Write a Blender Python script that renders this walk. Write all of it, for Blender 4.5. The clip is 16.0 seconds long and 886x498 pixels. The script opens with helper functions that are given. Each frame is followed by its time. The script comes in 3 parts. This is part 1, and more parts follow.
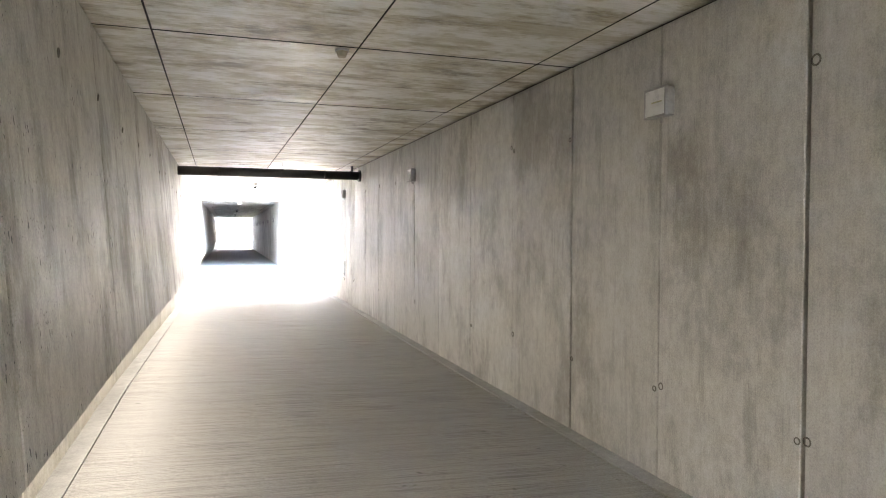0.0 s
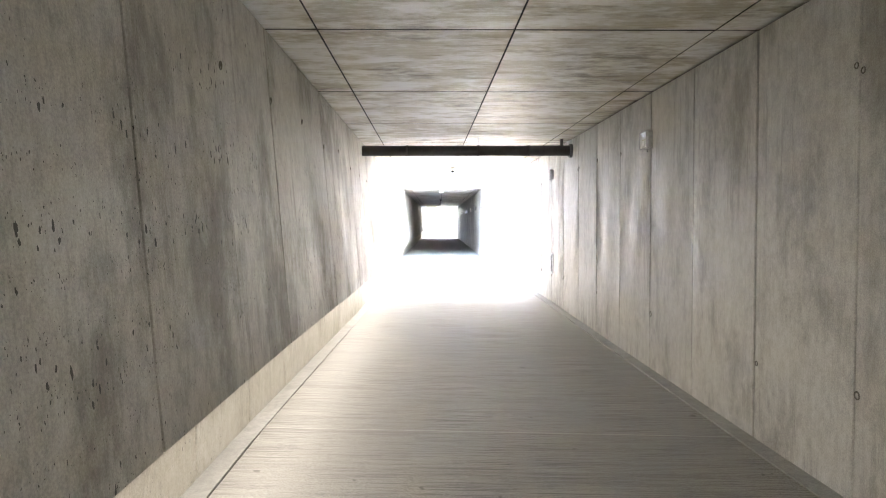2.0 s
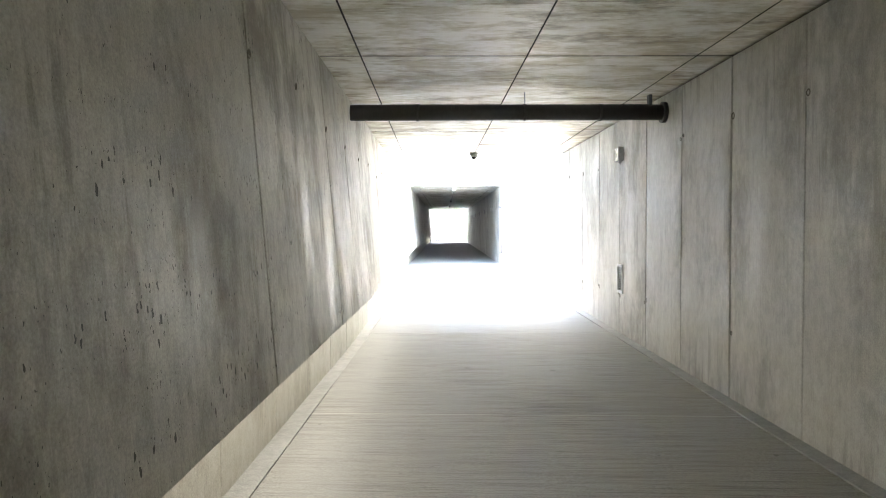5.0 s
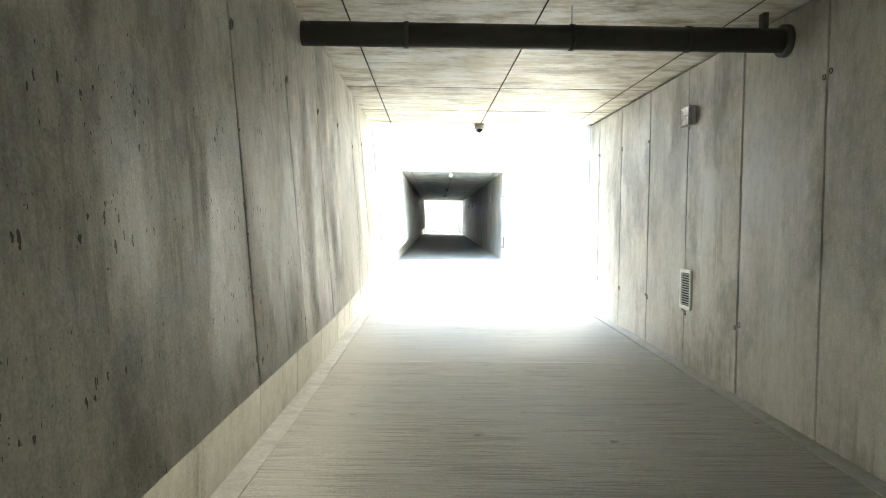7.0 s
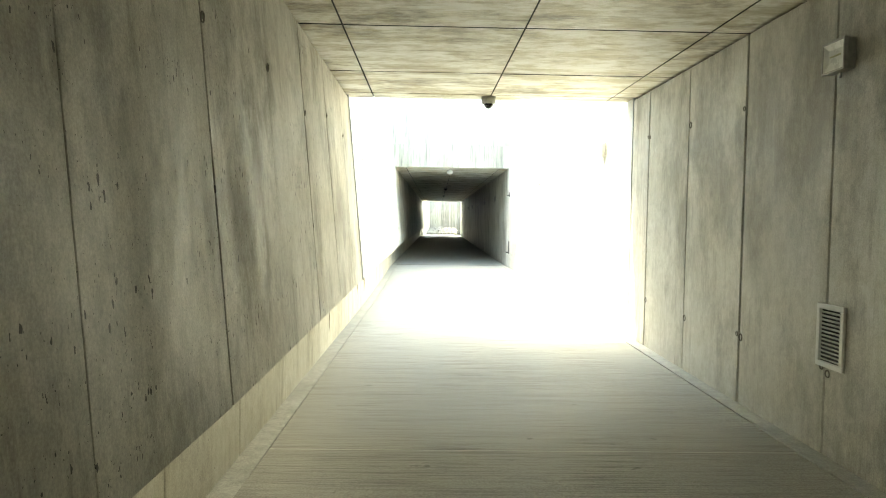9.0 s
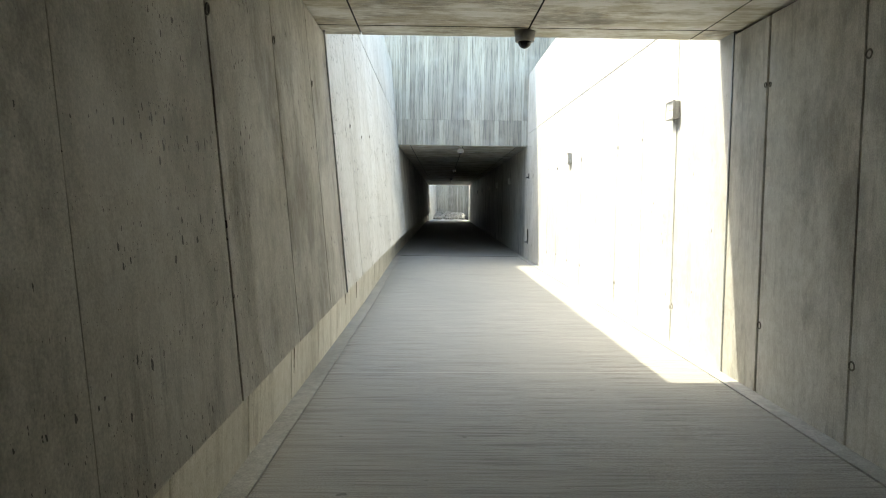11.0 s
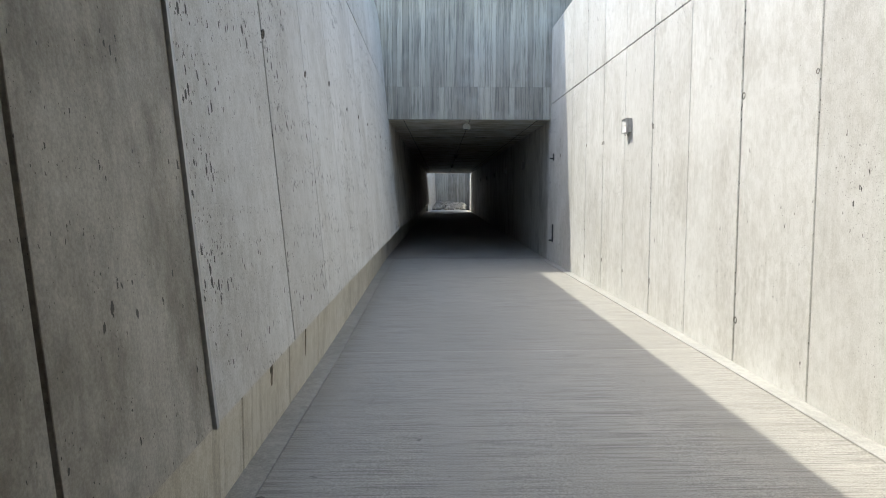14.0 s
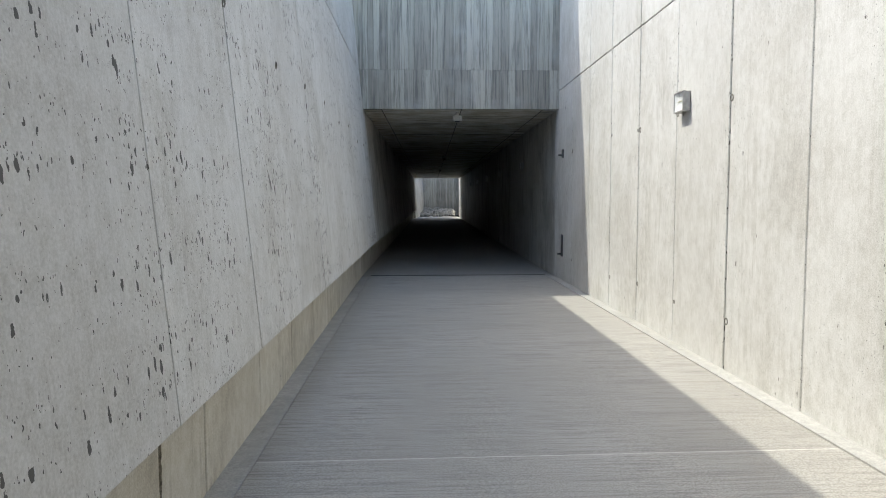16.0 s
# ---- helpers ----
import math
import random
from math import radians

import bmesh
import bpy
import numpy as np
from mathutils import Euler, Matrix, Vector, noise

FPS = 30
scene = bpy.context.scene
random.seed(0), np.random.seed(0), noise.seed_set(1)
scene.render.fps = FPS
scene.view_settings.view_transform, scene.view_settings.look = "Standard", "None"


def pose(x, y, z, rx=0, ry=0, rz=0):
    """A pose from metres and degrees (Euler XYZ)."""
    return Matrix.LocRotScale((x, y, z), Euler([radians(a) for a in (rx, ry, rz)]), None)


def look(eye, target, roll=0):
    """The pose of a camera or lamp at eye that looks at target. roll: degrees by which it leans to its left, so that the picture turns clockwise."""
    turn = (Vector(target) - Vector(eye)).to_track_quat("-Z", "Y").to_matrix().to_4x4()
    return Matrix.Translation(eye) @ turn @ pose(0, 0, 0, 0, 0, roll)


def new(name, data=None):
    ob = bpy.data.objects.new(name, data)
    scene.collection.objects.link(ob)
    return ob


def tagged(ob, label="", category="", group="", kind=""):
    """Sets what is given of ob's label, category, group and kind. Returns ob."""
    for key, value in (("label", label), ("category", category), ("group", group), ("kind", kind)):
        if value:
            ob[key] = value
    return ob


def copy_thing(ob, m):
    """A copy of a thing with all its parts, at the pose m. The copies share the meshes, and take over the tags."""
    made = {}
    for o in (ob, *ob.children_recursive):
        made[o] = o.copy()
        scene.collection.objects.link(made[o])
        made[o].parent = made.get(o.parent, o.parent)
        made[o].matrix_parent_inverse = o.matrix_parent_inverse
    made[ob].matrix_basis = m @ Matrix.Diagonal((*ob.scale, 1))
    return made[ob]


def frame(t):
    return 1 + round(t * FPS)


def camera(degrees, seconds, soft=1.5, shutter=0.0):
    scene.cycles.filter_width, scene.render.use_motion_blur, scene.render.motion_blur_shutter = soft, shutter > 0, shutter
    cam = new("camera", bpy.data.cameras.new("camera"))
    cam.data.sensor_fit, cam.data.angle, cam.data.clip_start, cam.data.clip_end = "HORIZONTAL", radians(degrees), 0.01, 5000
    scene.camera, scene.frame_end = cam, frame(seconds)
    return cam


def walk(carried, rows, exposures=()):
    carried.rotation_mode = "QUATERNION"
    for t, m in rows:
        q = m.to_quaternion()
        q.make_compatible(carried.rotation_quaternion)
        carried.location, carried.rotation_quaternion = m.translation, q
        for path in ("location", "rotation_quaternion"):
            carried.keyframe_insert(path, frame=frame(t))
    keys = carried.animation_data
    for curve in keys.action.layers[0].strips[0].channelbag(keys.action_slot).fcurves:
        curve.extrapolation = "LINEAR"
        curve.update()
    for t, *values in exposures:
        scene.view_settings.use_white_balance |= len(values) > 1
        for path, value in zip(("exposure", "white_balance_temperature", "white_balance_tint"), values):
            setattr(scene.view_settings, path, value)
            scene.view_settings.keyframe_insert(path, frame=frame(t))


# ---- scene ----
cam = camera(66.0, 16.0, soft=1.0)
EXPOSURES = [
    (0.0, 7.05, 7000, 13), (3.5, 6.75, 6700, 10), (7.0, 5.7, 7150, -2), (9.5, 4.5, 8900, -11), (12.0, 2.35, 6850, 3), (16.0, 1.95, 6850, 4),
]
PATH = [
    (0, (-0.269, -1.787, 1.629), (0.357, 0.112, 1.585), 0.3),
    (0.5, (-0.115, -1.176, 1.613), (0.297, 0.78, 1.572), 0.3),
    (1, (0.002, -0.507, 1.619), (0.237, 1.479, 1.567), 0.1),
    (1.5, (0.091, 0.106, 1.619), (0.205, 2.102, 1.562), 0.1),
    (2, (0.118, 0.741, 1.619), (0.16, 2.739, 1.541), -0.2),
    (2.5, (0.112, 1.43, 1.617), (0.114, 3.428, 1.523), -0.4),
    (3, (0.082, 2.098, 1.593), (0.07, 4.095, 1.496), -0.8),
    (3.5, (0.048, 2.762, 1.573), (0.042, 4.761, 1.493), -0.9),
    (4, (0.007, 3.392, 1.564), (0.013, 5.391, 1.499), -0.9),
    (6.5, (-0.097, 6.718, 1.506), (-0.056, 8.716, 1.43), 0.6),
    (7, (-0.069, 7.429, 1.497), (-0.027, 9.427, 1.407), 0.6),
    (7.5, (-0.027, 8.128, 1.505), (0.018, 10.125, 1.414), 0.7),
    (8, (0.016, 8.791, 1.517), (0.069, 10.788, 1.437), 0.9),
    (8.5, (-0.001, 9.441, 1.515), (0.051, 11.439, 1.439), 0.8),
    (9, (-0.002, 10.114, 1.501), (0.045, 12.112, 1.415), 0.9),
    (9.5, (-0.005, 10.774, 1.48), (0.03, 12.77, 1.375), 0.9),
    (12, (-0.05, 14.002, 1.568), (-0.022, 15.997, 1.432), 0.7),
    (12.5, (-0.03, 14.669, 1.565), (-0.006, 16.664, 1.425), 0.7),
    (13, (-0.029, 15.336, 1.563), (-0.009, 17.33, 1.409), 0.4),
    (13.5, (-0.04, 15.999, 1.542), (-0.019, 17.992, 1.378), 0.4),
    (14, (-0.068, 16.64, 1.529), (-0.037, 18.633, 1.366), 0.1),
    (14.5, (-0.051, 17.315, 1.531), (-0.008, 19.309, 1.388), 0.1),
    (15, (-0.028, 17.98, 1.526), (0.025, 19.974, 1.388), -0.0),
    (15.5, (0.016, 18.602, 1.513), (0.08, 20.596, 1.371), 0.0),
    (16, (0.008, 19.264, 1.498), (0.072, 21.258, 1.353), -0.1),
]
walk(cam, [(t, look(eye, target, roll)) for t, eye, target, roll in PATH], EXPOSURES)

# ---- world and sun ----
world = bpy.data.worlds.new("sky")
scene.world = world
world.use_nodes = True
wn = world.node_tree.nodes
wn.clear()
sky = wn.new("ShaderNodeTexSky")
sky.sky_type = "NISHITA"
sky.sun_disc = False
TO_SUN = Vector((-0.6, 0.22, 1.0)).normalized()
sky.sun_elevation = math.asin(TO_SUN.z)
sky.sun_rotation = math.atan2(TO_SUN.x, TO_SUN.y)
sky.air_density, sky.dust_density, sky.ozone_density = 0.8, 1.5, 0.6
bg = wn.new("ShaderNodeBackground")
bg.inputs["Strength"].default_value = 0.15
wo = wn.new("ShaderNodeOutputWorld")
world.node_tree.links.new(sky.outputs[0], bg.inputs[0])
world.node_tree.links.new(bg.outputs[0], wo.inputs[0])
sun = new("sun", bpy.data.lights.new("sun", "SUN"))
sun.data.energy, sun.data.angle, sun.data.color = 1.0, radians(0.5), (1.0, 0.97, 0.92)
sun.matrix_world = look((0, 20, 30), Vector((0, 20, 30)) - TO_SUN)


# added linear fill, hidden under the leaning wall's overhang along the near tunnel
cove = new("cove_fill", bpy.data.lights.new("cove_fill", "AREA"))
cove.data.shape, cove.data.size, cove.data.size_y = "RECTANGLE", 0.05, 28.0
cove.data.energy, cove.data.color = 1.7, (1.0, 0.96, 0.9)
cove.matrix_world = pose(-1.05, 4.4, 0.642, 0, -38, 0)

# ---- materials ----
class Nodes:
    """A short way to write a node material."""

    def __init__(self, name, rough=0.8, metal=0.0):
        self.mat = bpy.data.materials.new(name)
        self.mat.use_nodes = True
        self.tree = self.mat.node_tree
        self.shader = self.tree.nodes["Principled BSDF"]
        self.shader.inputs["Roughness"].default_value = rough
        self.shader.inputs["Metallic"].default_value = metal

    def add(self, kind, **sockets):
        node = self.tree.nodes.new(kind)
        for key, value in sockets.items():
            self.put(node.inputs[key.replace("_", " ")], value)
        return node

    def put(self, socket, value):
        if isinstance(value, bpy.types.NodeSocket):
            self.tree.links.new(value, socket)
        else:
            socket.default_value = value

    def where(self, sx, sy, sz, shift=0.0):
        geo = self.add("ShaderNodeNewGeometry")
        mapping = self.add("ShaderNodeMapping", Vector=geo.outputs["Position"])
        mapping.inputs["Scale"].default_value = (sx, sy, sz)
        mapping.inputs["Location"].default_value = (shift, shift * 1.7, shift * 0.6)
        return mapping.outputs[0]

    def noise(self, at, scale, detail=4.0, rough=0.55):
        return self.add("ShaderNodeTexNoise", Vector=at, Scale=scale, Detail=detail, Roughness=rough).outputs["Fac"]

    def ramp(self, fac, lo, hi, a=0.0, b=1.0):
        node = self.add("ShaderNodeMapRange")
        node.interpolation_type = "SMOOTHSTEP"
        for key, value in (("Value", fac), ("From Min", lo), ("From Max", hi), ("To Min", a), ("To Max", b)):
            self.put(node.inputs[key], value)
        return node.outputs[0]

    def math(self, op, a, b=0.0):
        node = self.add("ShaderNodeMath")
        node.operation = op
        self.put(node.inputs[0], a)
        self.put(node.inputs[1], b)
        return node.outputs[0]

    def mix(self, fac, a, b, blend="MIX"):
        node = self.tree.nodes.new("ShaderNodeMix")
        node.data_type, node.blend_type = "RGBA", blend
        self.put(node.inputs[0], fac)
        self.put(node.inputs[6], a)
        self.put(node.inputs[7], b)
        return node.outputs[2]

    def colour(self, value):
        self.put(self.shader.inputs["Base Color"], value)

    def bump(self, height, strength=0.3, distance=0.01, normal=None):
        node = self.add("ShaderNodeBump", Height=height, Strength=strength, Distance=distance)
        if normal is not None:
            self.put(node.inputs["Normal"], normal)
        self.put(self.shader.inputs["Normal"], node.outputs[0])
        return node.outputs[0]


def rgb(r, g, b):
    return (r, g, b, 1.0)


def cast_concrete(name, base, stain, pale, pits, shift, rough=(0.45, 0.75), streaks=0.6, blotch=0.6):
    """Formed concrete: cloudy tone, runs down the face, blow-holes and fine grain."""
    n = Nodes(name)
    cloud = n.noise(n.where(1, 1, 1, shift), 0.9, 5)
    runs = n.noise(n.where(9, 9, 0.8, shift + 3), 1.0, 7, 0.72)
    wide = n.noise(n.where(1.3, 1.3, 0.8, shift + 8), 1.0, 7, 0.68)
    grain = n.noise(n.where(1, 1, 1, shift), 95, 4, 0.7)
    tint = n.add("ShaderNodeObjectInfo").outputs["Random"]
    c = n.mix(n.ramp(cloud, 0.3, 0.7), base, pale)
    zone = n.ramp(n.noise(n.where(0.8, 0.8, 0.9, shift + 51), 1.0, 4, 0.6), 0.45, 0.62, 0.12, 1.0)
    c = n.mix(n.math("MULTIPLY", n.math("MULTIPLY", n.ramp(runs, 0.5, 0.61), streaks), zone), c, stain)
    c = n.mix(n.math("MULTIPLY", n.ramp(wide, 0.46, 0.66), blotch), c, stain)
    light_runs = n.noise(n.where(14, 14, 1.2, shift + 21), 1.0, 7, 0.7)
    c = n.mix(n.math("MULTIPLY", n.ramp(light_runs, 0.58, 0.75), 0.4), c, pale)
    mottle = n.noise(n.where(1, 1, 0.7, shift + 13), 14.0, 8, 0.75)
    c = n.mix(0.22, c, n.mix(n.ramp(mottle, 0.33, 0.67), rgb(0.2, 0.195, 0.185), rgb(0.8, 0.8, 0.79)), "OVERLAY")
    fine_runs = n.noise(n.where(70, 70, 1.6, shift + 33), 1.0, 5, 0.7)
    c = n.mix(0.1, c, n.mix(n.ramp(fine_runs, 0.3, 0.7), rgb(0.2, 0.195, 0.185), rgb(0.8, 0.8, 0.79)), "OVERLAY")
    c = n.mix(0.28, c, n.mix(n.ramp(grain, 0.25, 0.75), rgb(0.12, 0.12, 0.11), rgb(0.9, 0.89, 0.86)), "OVERLAY")
    c = n.mix(n.ramp(tint, 0, 1, 0.0, 0.2), c, stain)
    # blow-holes of two sizes, drawn out along the height of the wall, crowded in some places
    crowd = n.ramp(n.noise(n.where(1, 1, 0.8, shift + 5), 1.3, 3), 0.3, 0.7, 0.3, 1.0)
    hole = None
    for scale, squeeze, power, reach_most in ((75.0, 0.6, 2.2, 0.34), (32.0, 0.5, 3.4, 0.4), (15.0, 0.45, 6.0, 0.17)):
        wobble = n.add("ShaderNodeTexNoise", Vector=n.where(1, 1, 1, shift), Scale=45.0, Detail=2.0).outputs["Color"]
        at = n.add("ShaderNodeVectorMath")
        at.operation = "MULTIPLY_ADD"
        n.put(at.inputs[0], wobble)
        n.put(at.inputs[1], (0.012, 0.012, 0.03))
        n.put(at.inputs[2], n.where(1, 1, squeeze, shift + scale))
        vor = n.add("ShaderNodeTexVoronoi", Vector=at.outputs[0], Scale=scale, Randomness=1.0)
        size = n.add("ShaderNodeSeparateColor", Color=vor.outputs["Color"]).outputs[0]
        reach = n.math("MULTIPLY", n.math("MULTIPLY", n.math("POWER", size, power), crowd), pits * reach_most)
        found = n.math("LESS_THAN", vor.outputs["Distance"], reach)
        hole = found if hole is None else n.math("MAXIMUM", hole, found)
    c = n.mix(n.math("MULTIPLY", hole, 0.92), c, rgb(0.05, 0.047, 0.042))
    n.colour(c)
    n.put(n.shader.inputs["Roughness"], n.ramp(n.noise(n.where(3, 3, 0.6, shift + 2), 1.0, 4), 0.3, 0.7, *rough))
    relief = n.math("SUBTRACT", n.math("ADD", n.math("MULTIPLY", grain, 0.25), n.math("MULTIPLY", runs, 0.4)), hole)
    n.bump(relief, 0.35, 0.006)
    return n.mat


right_concrete = cast_concrete("smooth_formed_concrete", rgb(0.49, 0.475, 0.435), rgb(0.29, 0.27, 0.235), rgb(0.58, 0.565, 0.525), 0.45, 0.0, (0.42, 0.7), 0.6, 0.85)
left_concrete = cast_concrete("pitted_formed_concrete", rgb(0.46, 0.44, 0.395), rgb(0.23, 0.21, 0.175), rgb(0.56, 0.54, 0.495), 0.85, 11.0, (0.5, 0.8), 0.55, 0.9)
court_concrete = cast_concrete("bleached_formed_concrete", rgb(0.57, 0.56, 0.535), rgb(0.40, 0.385, 0.35), rgb(0.65, 0.645, 0.625), 1.3, 23.0, (0.6, 0.85), 0.35, 0.4)
plinth_concrete = cast_concrete("plinth_concrete", rgb(0.55, 0.525, 0.46), rgb(0.33, 0.30, 0.235), rgb(0.63, 0.605, 0.54), 0.4, 31.0, (0.55, 0.8), 0.5, 0.45)


def ceiling_concrete():
    n = Nodes("glossy_ceiling_concrete")
    cloud = n.noise(n.where(1, 1, 1, 4), 0.8, 5)
    across = n.noise(n.where(0.9, 11, 1, 7), 1.0, 7, 0.7)
    stain = n.noise(n.where(0.9, 1.6, 1, 17), 1.0, 8, 0.7)
    c = n.mix(n.ramp(cloud, 0.3, 0.7), rgb(0.60, 0.575, 0.51), rgb(0.71, 0.69, 0.63))
    c = n.mix(n.math("MULTIPLY", n.ramp(across, 0.5, 0.72), 0.35), c, rgb(0.24, 0.22, 0.17))
    c = n.mix(n.math("MULTIPLY", n.ramp(stain, 0.5, 0.66), 0.6), c, rgb(0.25, 0.22, 0.16))
    lines = n.noise(n.where(3.5, 38, 1, 27), 1.0, 8, 0.75)
    c = n.mix(0.24, c, n.mix(n.ramp(lines, 0.35, 0.65), rgb(0.2, 0.19, 0.17), rgb(0.8, 0.8, 0.79)), "OVERLAY")
    patch = n.noise(n.where(1.6, 3.2, 1, 37), 1.0, 9, 0.72)
    c = n.mix(0.7, c, n.mix(n.ramp(patch, 0.4, 0.6), rgb(0.22, 0.2, 0.16), rgb(0.78, 0.78, 0.77)), "OVERLAY")
    n.colour(c)
    n.put(n.shader.inputs["Roughness"], n.ramp(n.math("ADD", across, n.math("MULTIPLY", cloud, 0.5)), 0.5, 1.0, 0.42, 0.72))
    n.put(n.shader.inputs["Specular IOR Level"], 0.45)
    grain = n.noise(n.where(1, 1, 1), 70, 3)
    n.bump(n.math("ADD", n.math("ADD", across, n.math("MULTIPLY", lines, 0.5)), n.math("MULTIPLY", grain, 0.3)), 0.8, 0.012)
    return n.mat


def broomed_concrete(name, a, b, shift):
    """Floor concrete dragged across with a broom, with darker worn areas."""
    n = Nodes(name)
    drag = n.noise(n.where(1.4, 70, 1, shift), 1.0, 8, 0.75)
    wide = n.noise(n.where(0.5, 9, 1, shift + 3), 1.0, 4, 0.6)
    cloud = n.noise(n.where(1, 0.6, 1, shift + 9), 1.0, 4)
    grain = n.noise(n.where(1, 1, 1), 110, 3, 0.7)
    spots = n.noise(n.where(1, 1, 1, 2), 9, 2, 0.4)
    tint = n.add("ShaderNodeObjectInfo").outputs["Random"]
    c = n.mix(n.ramp(cloud, 0.3, 0.7), a, b)
    c = n.mix(n.math("MULTIPLY", n.ramp(drag, 0.48, 0.59), n.ramp(cloud, 0.35, 0.65, 0.35, 0.75)), c, rgb(0.15, 0.142, 0.128))
    c = n.mix(n.math("MULTIPLY", n.ramp(wide, 0.5, 0.72), 0.4), c, rgb(0.26, 0.245, 0.215))
    c = n.mix(0.4, c, n.mix(n.ramp(grain, 0.3, 0.7), rgb(0.1, 0.1, 0.1), rgb(0.8, 0.8, 0.8)), "OVERLAY")
    c = n.mix(n.ramp(spots, 0.74, 0.78, 0, 0.6), c, rgb(0.09, 0.085, 0.075))
    c = n.mix(n.ramp(tint, 0, 1, 0.0, 0.12), c, rgb(0.2, 0.19, 0.17))
    n.colour(c)
    n.put(n.shader.inputs["Roughness"], n.ramp(cloud, 0.3, 0.7, 0.62, 0.8))
    n.bump(n.math("ADD", drag, n.math("MULTIPLY", grain, 0.3)), 0.4, 0.006)
    return n.mat


def board_concrete():
    """Concrete cast against rough sawn boards, weathered grey, each board a tone of its own."""
    n = Nodes("board_marked_concrete", 0.85)
    tint = n.add("ShaderNodeObjectInfo").outputs["Random"]
    fibre = n.noise(n.where(24, 24, 0.8, 5), 1.0, 9, 0.8)
    runs = n.noise(n.where(6, 6, 0.6, 9), 1.0, 7, 0.72)
    cloud = n.noise(n.where(1, 1, 1, 3), 1.3, 4)
    c = n.mix(n.ramp(tint, 0, 1), rgb(0.32, 0.30, 0.255), rgb(0.48, 0.455, 0.39))
    c = n.mix(n.math("MULTIPLY", n.ramp(fibre, 0.47, 0.62), 0.75), c, rgb(0.12, 0.117, 0.11))
    c = n.mix(n.math("MULTIPLY", n.ramp(runs, 0.5, 0.7), 0.5), c, rgb(0.12, 0.117, 0.11))
    c = n.mix(n.math("MULTIPLY", n.ramp(cloud, 0.52, 0.75), 0.5), c, rgb(0.45, 0.44, 0.41))
    n.colour(c)
    n.bump(fibre, 0.5, 0.006)
    return n.mat


def plain(name, colour, rough, metal=0.0, scale=30.0, vary=0.25):
    n = Nodes(name, rough, metal)
    wear = n.noise(n.where(1, 1, 1), scale, 4)
    dark = rgb(*[v * (1 - vary) for v in colour])
    n.colour(n.mix(n.ramp(wear, 0.3, 0.7), dark, rgb(*colour)))
    n.put(n.shader.inputs["Roughness"], n.ramp(wear, 0.3, 0.7, max(rough - 0.08, 0.05), min(rough + 0.1, 1)))
    return n.mat


ceiling_mat = ceiling_concrete()
floor_mat = broomed_concrete("broomed_floor_concrete", rgb(0.38, 0.362, 0.325), rgb(0.46, 0.44, 0.40), 0.0)
strip_mat = cast_concrete("kerb_strip_concrete", rgb(0.41, 0.405, 0.385), rgb(0.29, 0.28, 0.255), rgb(0.47, 0.465, 0.445), 0.2, 41.0, (0.65, 0.85), 0.2, 0.4)
joint_mat = plain("joint_filler", (0.045, 0.042, 0.038), 0.9)
floor_joint_mat = plain("floor_joint_mortar", (0.62, 0.6, 0.55), 0.9)
board_mat = board_concrete()
pipe_mat = plain("dark_painted_iron", (0.06, 0.058, 0.055), 0.5, 0.0, 20)
steel_mat = plain("galvanised_steel", (0.5, 0.51, 0.52), 0.4, 0.8)
lamp_body_mat = plain("grey_cast_aluminium", (0.45, 0.44, 0.42), 0.5, 0.4)
lamp_face_mat = plain("white_reflector", (0.8, 0.8, 0.78), 0.3, 0.0, 12, 0.06)
vent_mat = plain("white_coated_metal", (0.72, 0.72, 0.70), 0.4, 0.0, 25, 0.1)
dark_mat = plain("recess_dark", (0.02, 0.02, 0.02), 0.8)
dome_base_mat = plain("grey_plastic", (0.42, 0.41, 0.38), 0.45)
dome_mat = plain("smoked_dome", (0.015, 0.015, 0.016), 0.12)
led_mat = plain("led_chips", (0.6, 0.58, 0.4), 0.4)
soil_mat = plain("dry_soil", (0.16, 0.13, 0.09), 0.95, 0.0, 3, 0.4)
rock_mat = plain("pale_rubble", (0.42, 0.40, 0.36), 0.9, 0.0, 6, 0.4)
glass = Nodes("clear_glass", 0.05)
glass.shader.inputs["Transmission Weight"].default_value = 1.0
glass_mat = glass.mat


# ---- mesh helpers ----
def add_box(bm, x0, x1, y0, y1, z0, z1, bevel=0.0):
    made = bmesh.ops.create_cube(bm, size=1.0, matrix=Matrix.LocRotScale(((x0 + x1) / 2, (y0 + y1) / 2, (z0 + z1) / 2), None, (x1 - x0, y1 - y0, z1 - z0)))
    if bevel:
        edges = {e for v in made["verts"] for e in v.link_edges}
        bmesh.ops.bevel(bm, geom=list(edges), offset=bevel, segments=1, affect="EDGES")
    return bm


def box(x0, x1, y0, y1, z0, z1, bevel=0.0):
    return add_box(bmesh.new(), x0, x1, y0, y1, z0, z1, bevel)


def add_tube(bm, radius, length, m, sides=24, radius2=None):
    bmesh.ops.create_cone(bm, cap_ends=True, segments=sides, radius1=radius, radius2=radius if radius2 is None else radius2, depth=length, matrix=m)
    return bm


def mesh_of(name, bm, material, smooth=False):
    data = bpy.data.meshes.new(name)
    bm.to_mesh(data)
    bm.free()
    data.materials.append(material)
    if smooth:
        for p in data.polygons:
            p.use_smooth = len(p.vertices) <= 4
    return data


def part(name, bm, material, parent=None, label="", smooth=False):
    ob = new(name, mesh_of(name, bm, material, smooth))
    ob.parent = parent
    return tagged(ob, label)


def piece(name, data, parent, m):
    ob = new(name, data)
    ob.parent = parent
    ob.matrix_basis = m
    return ob


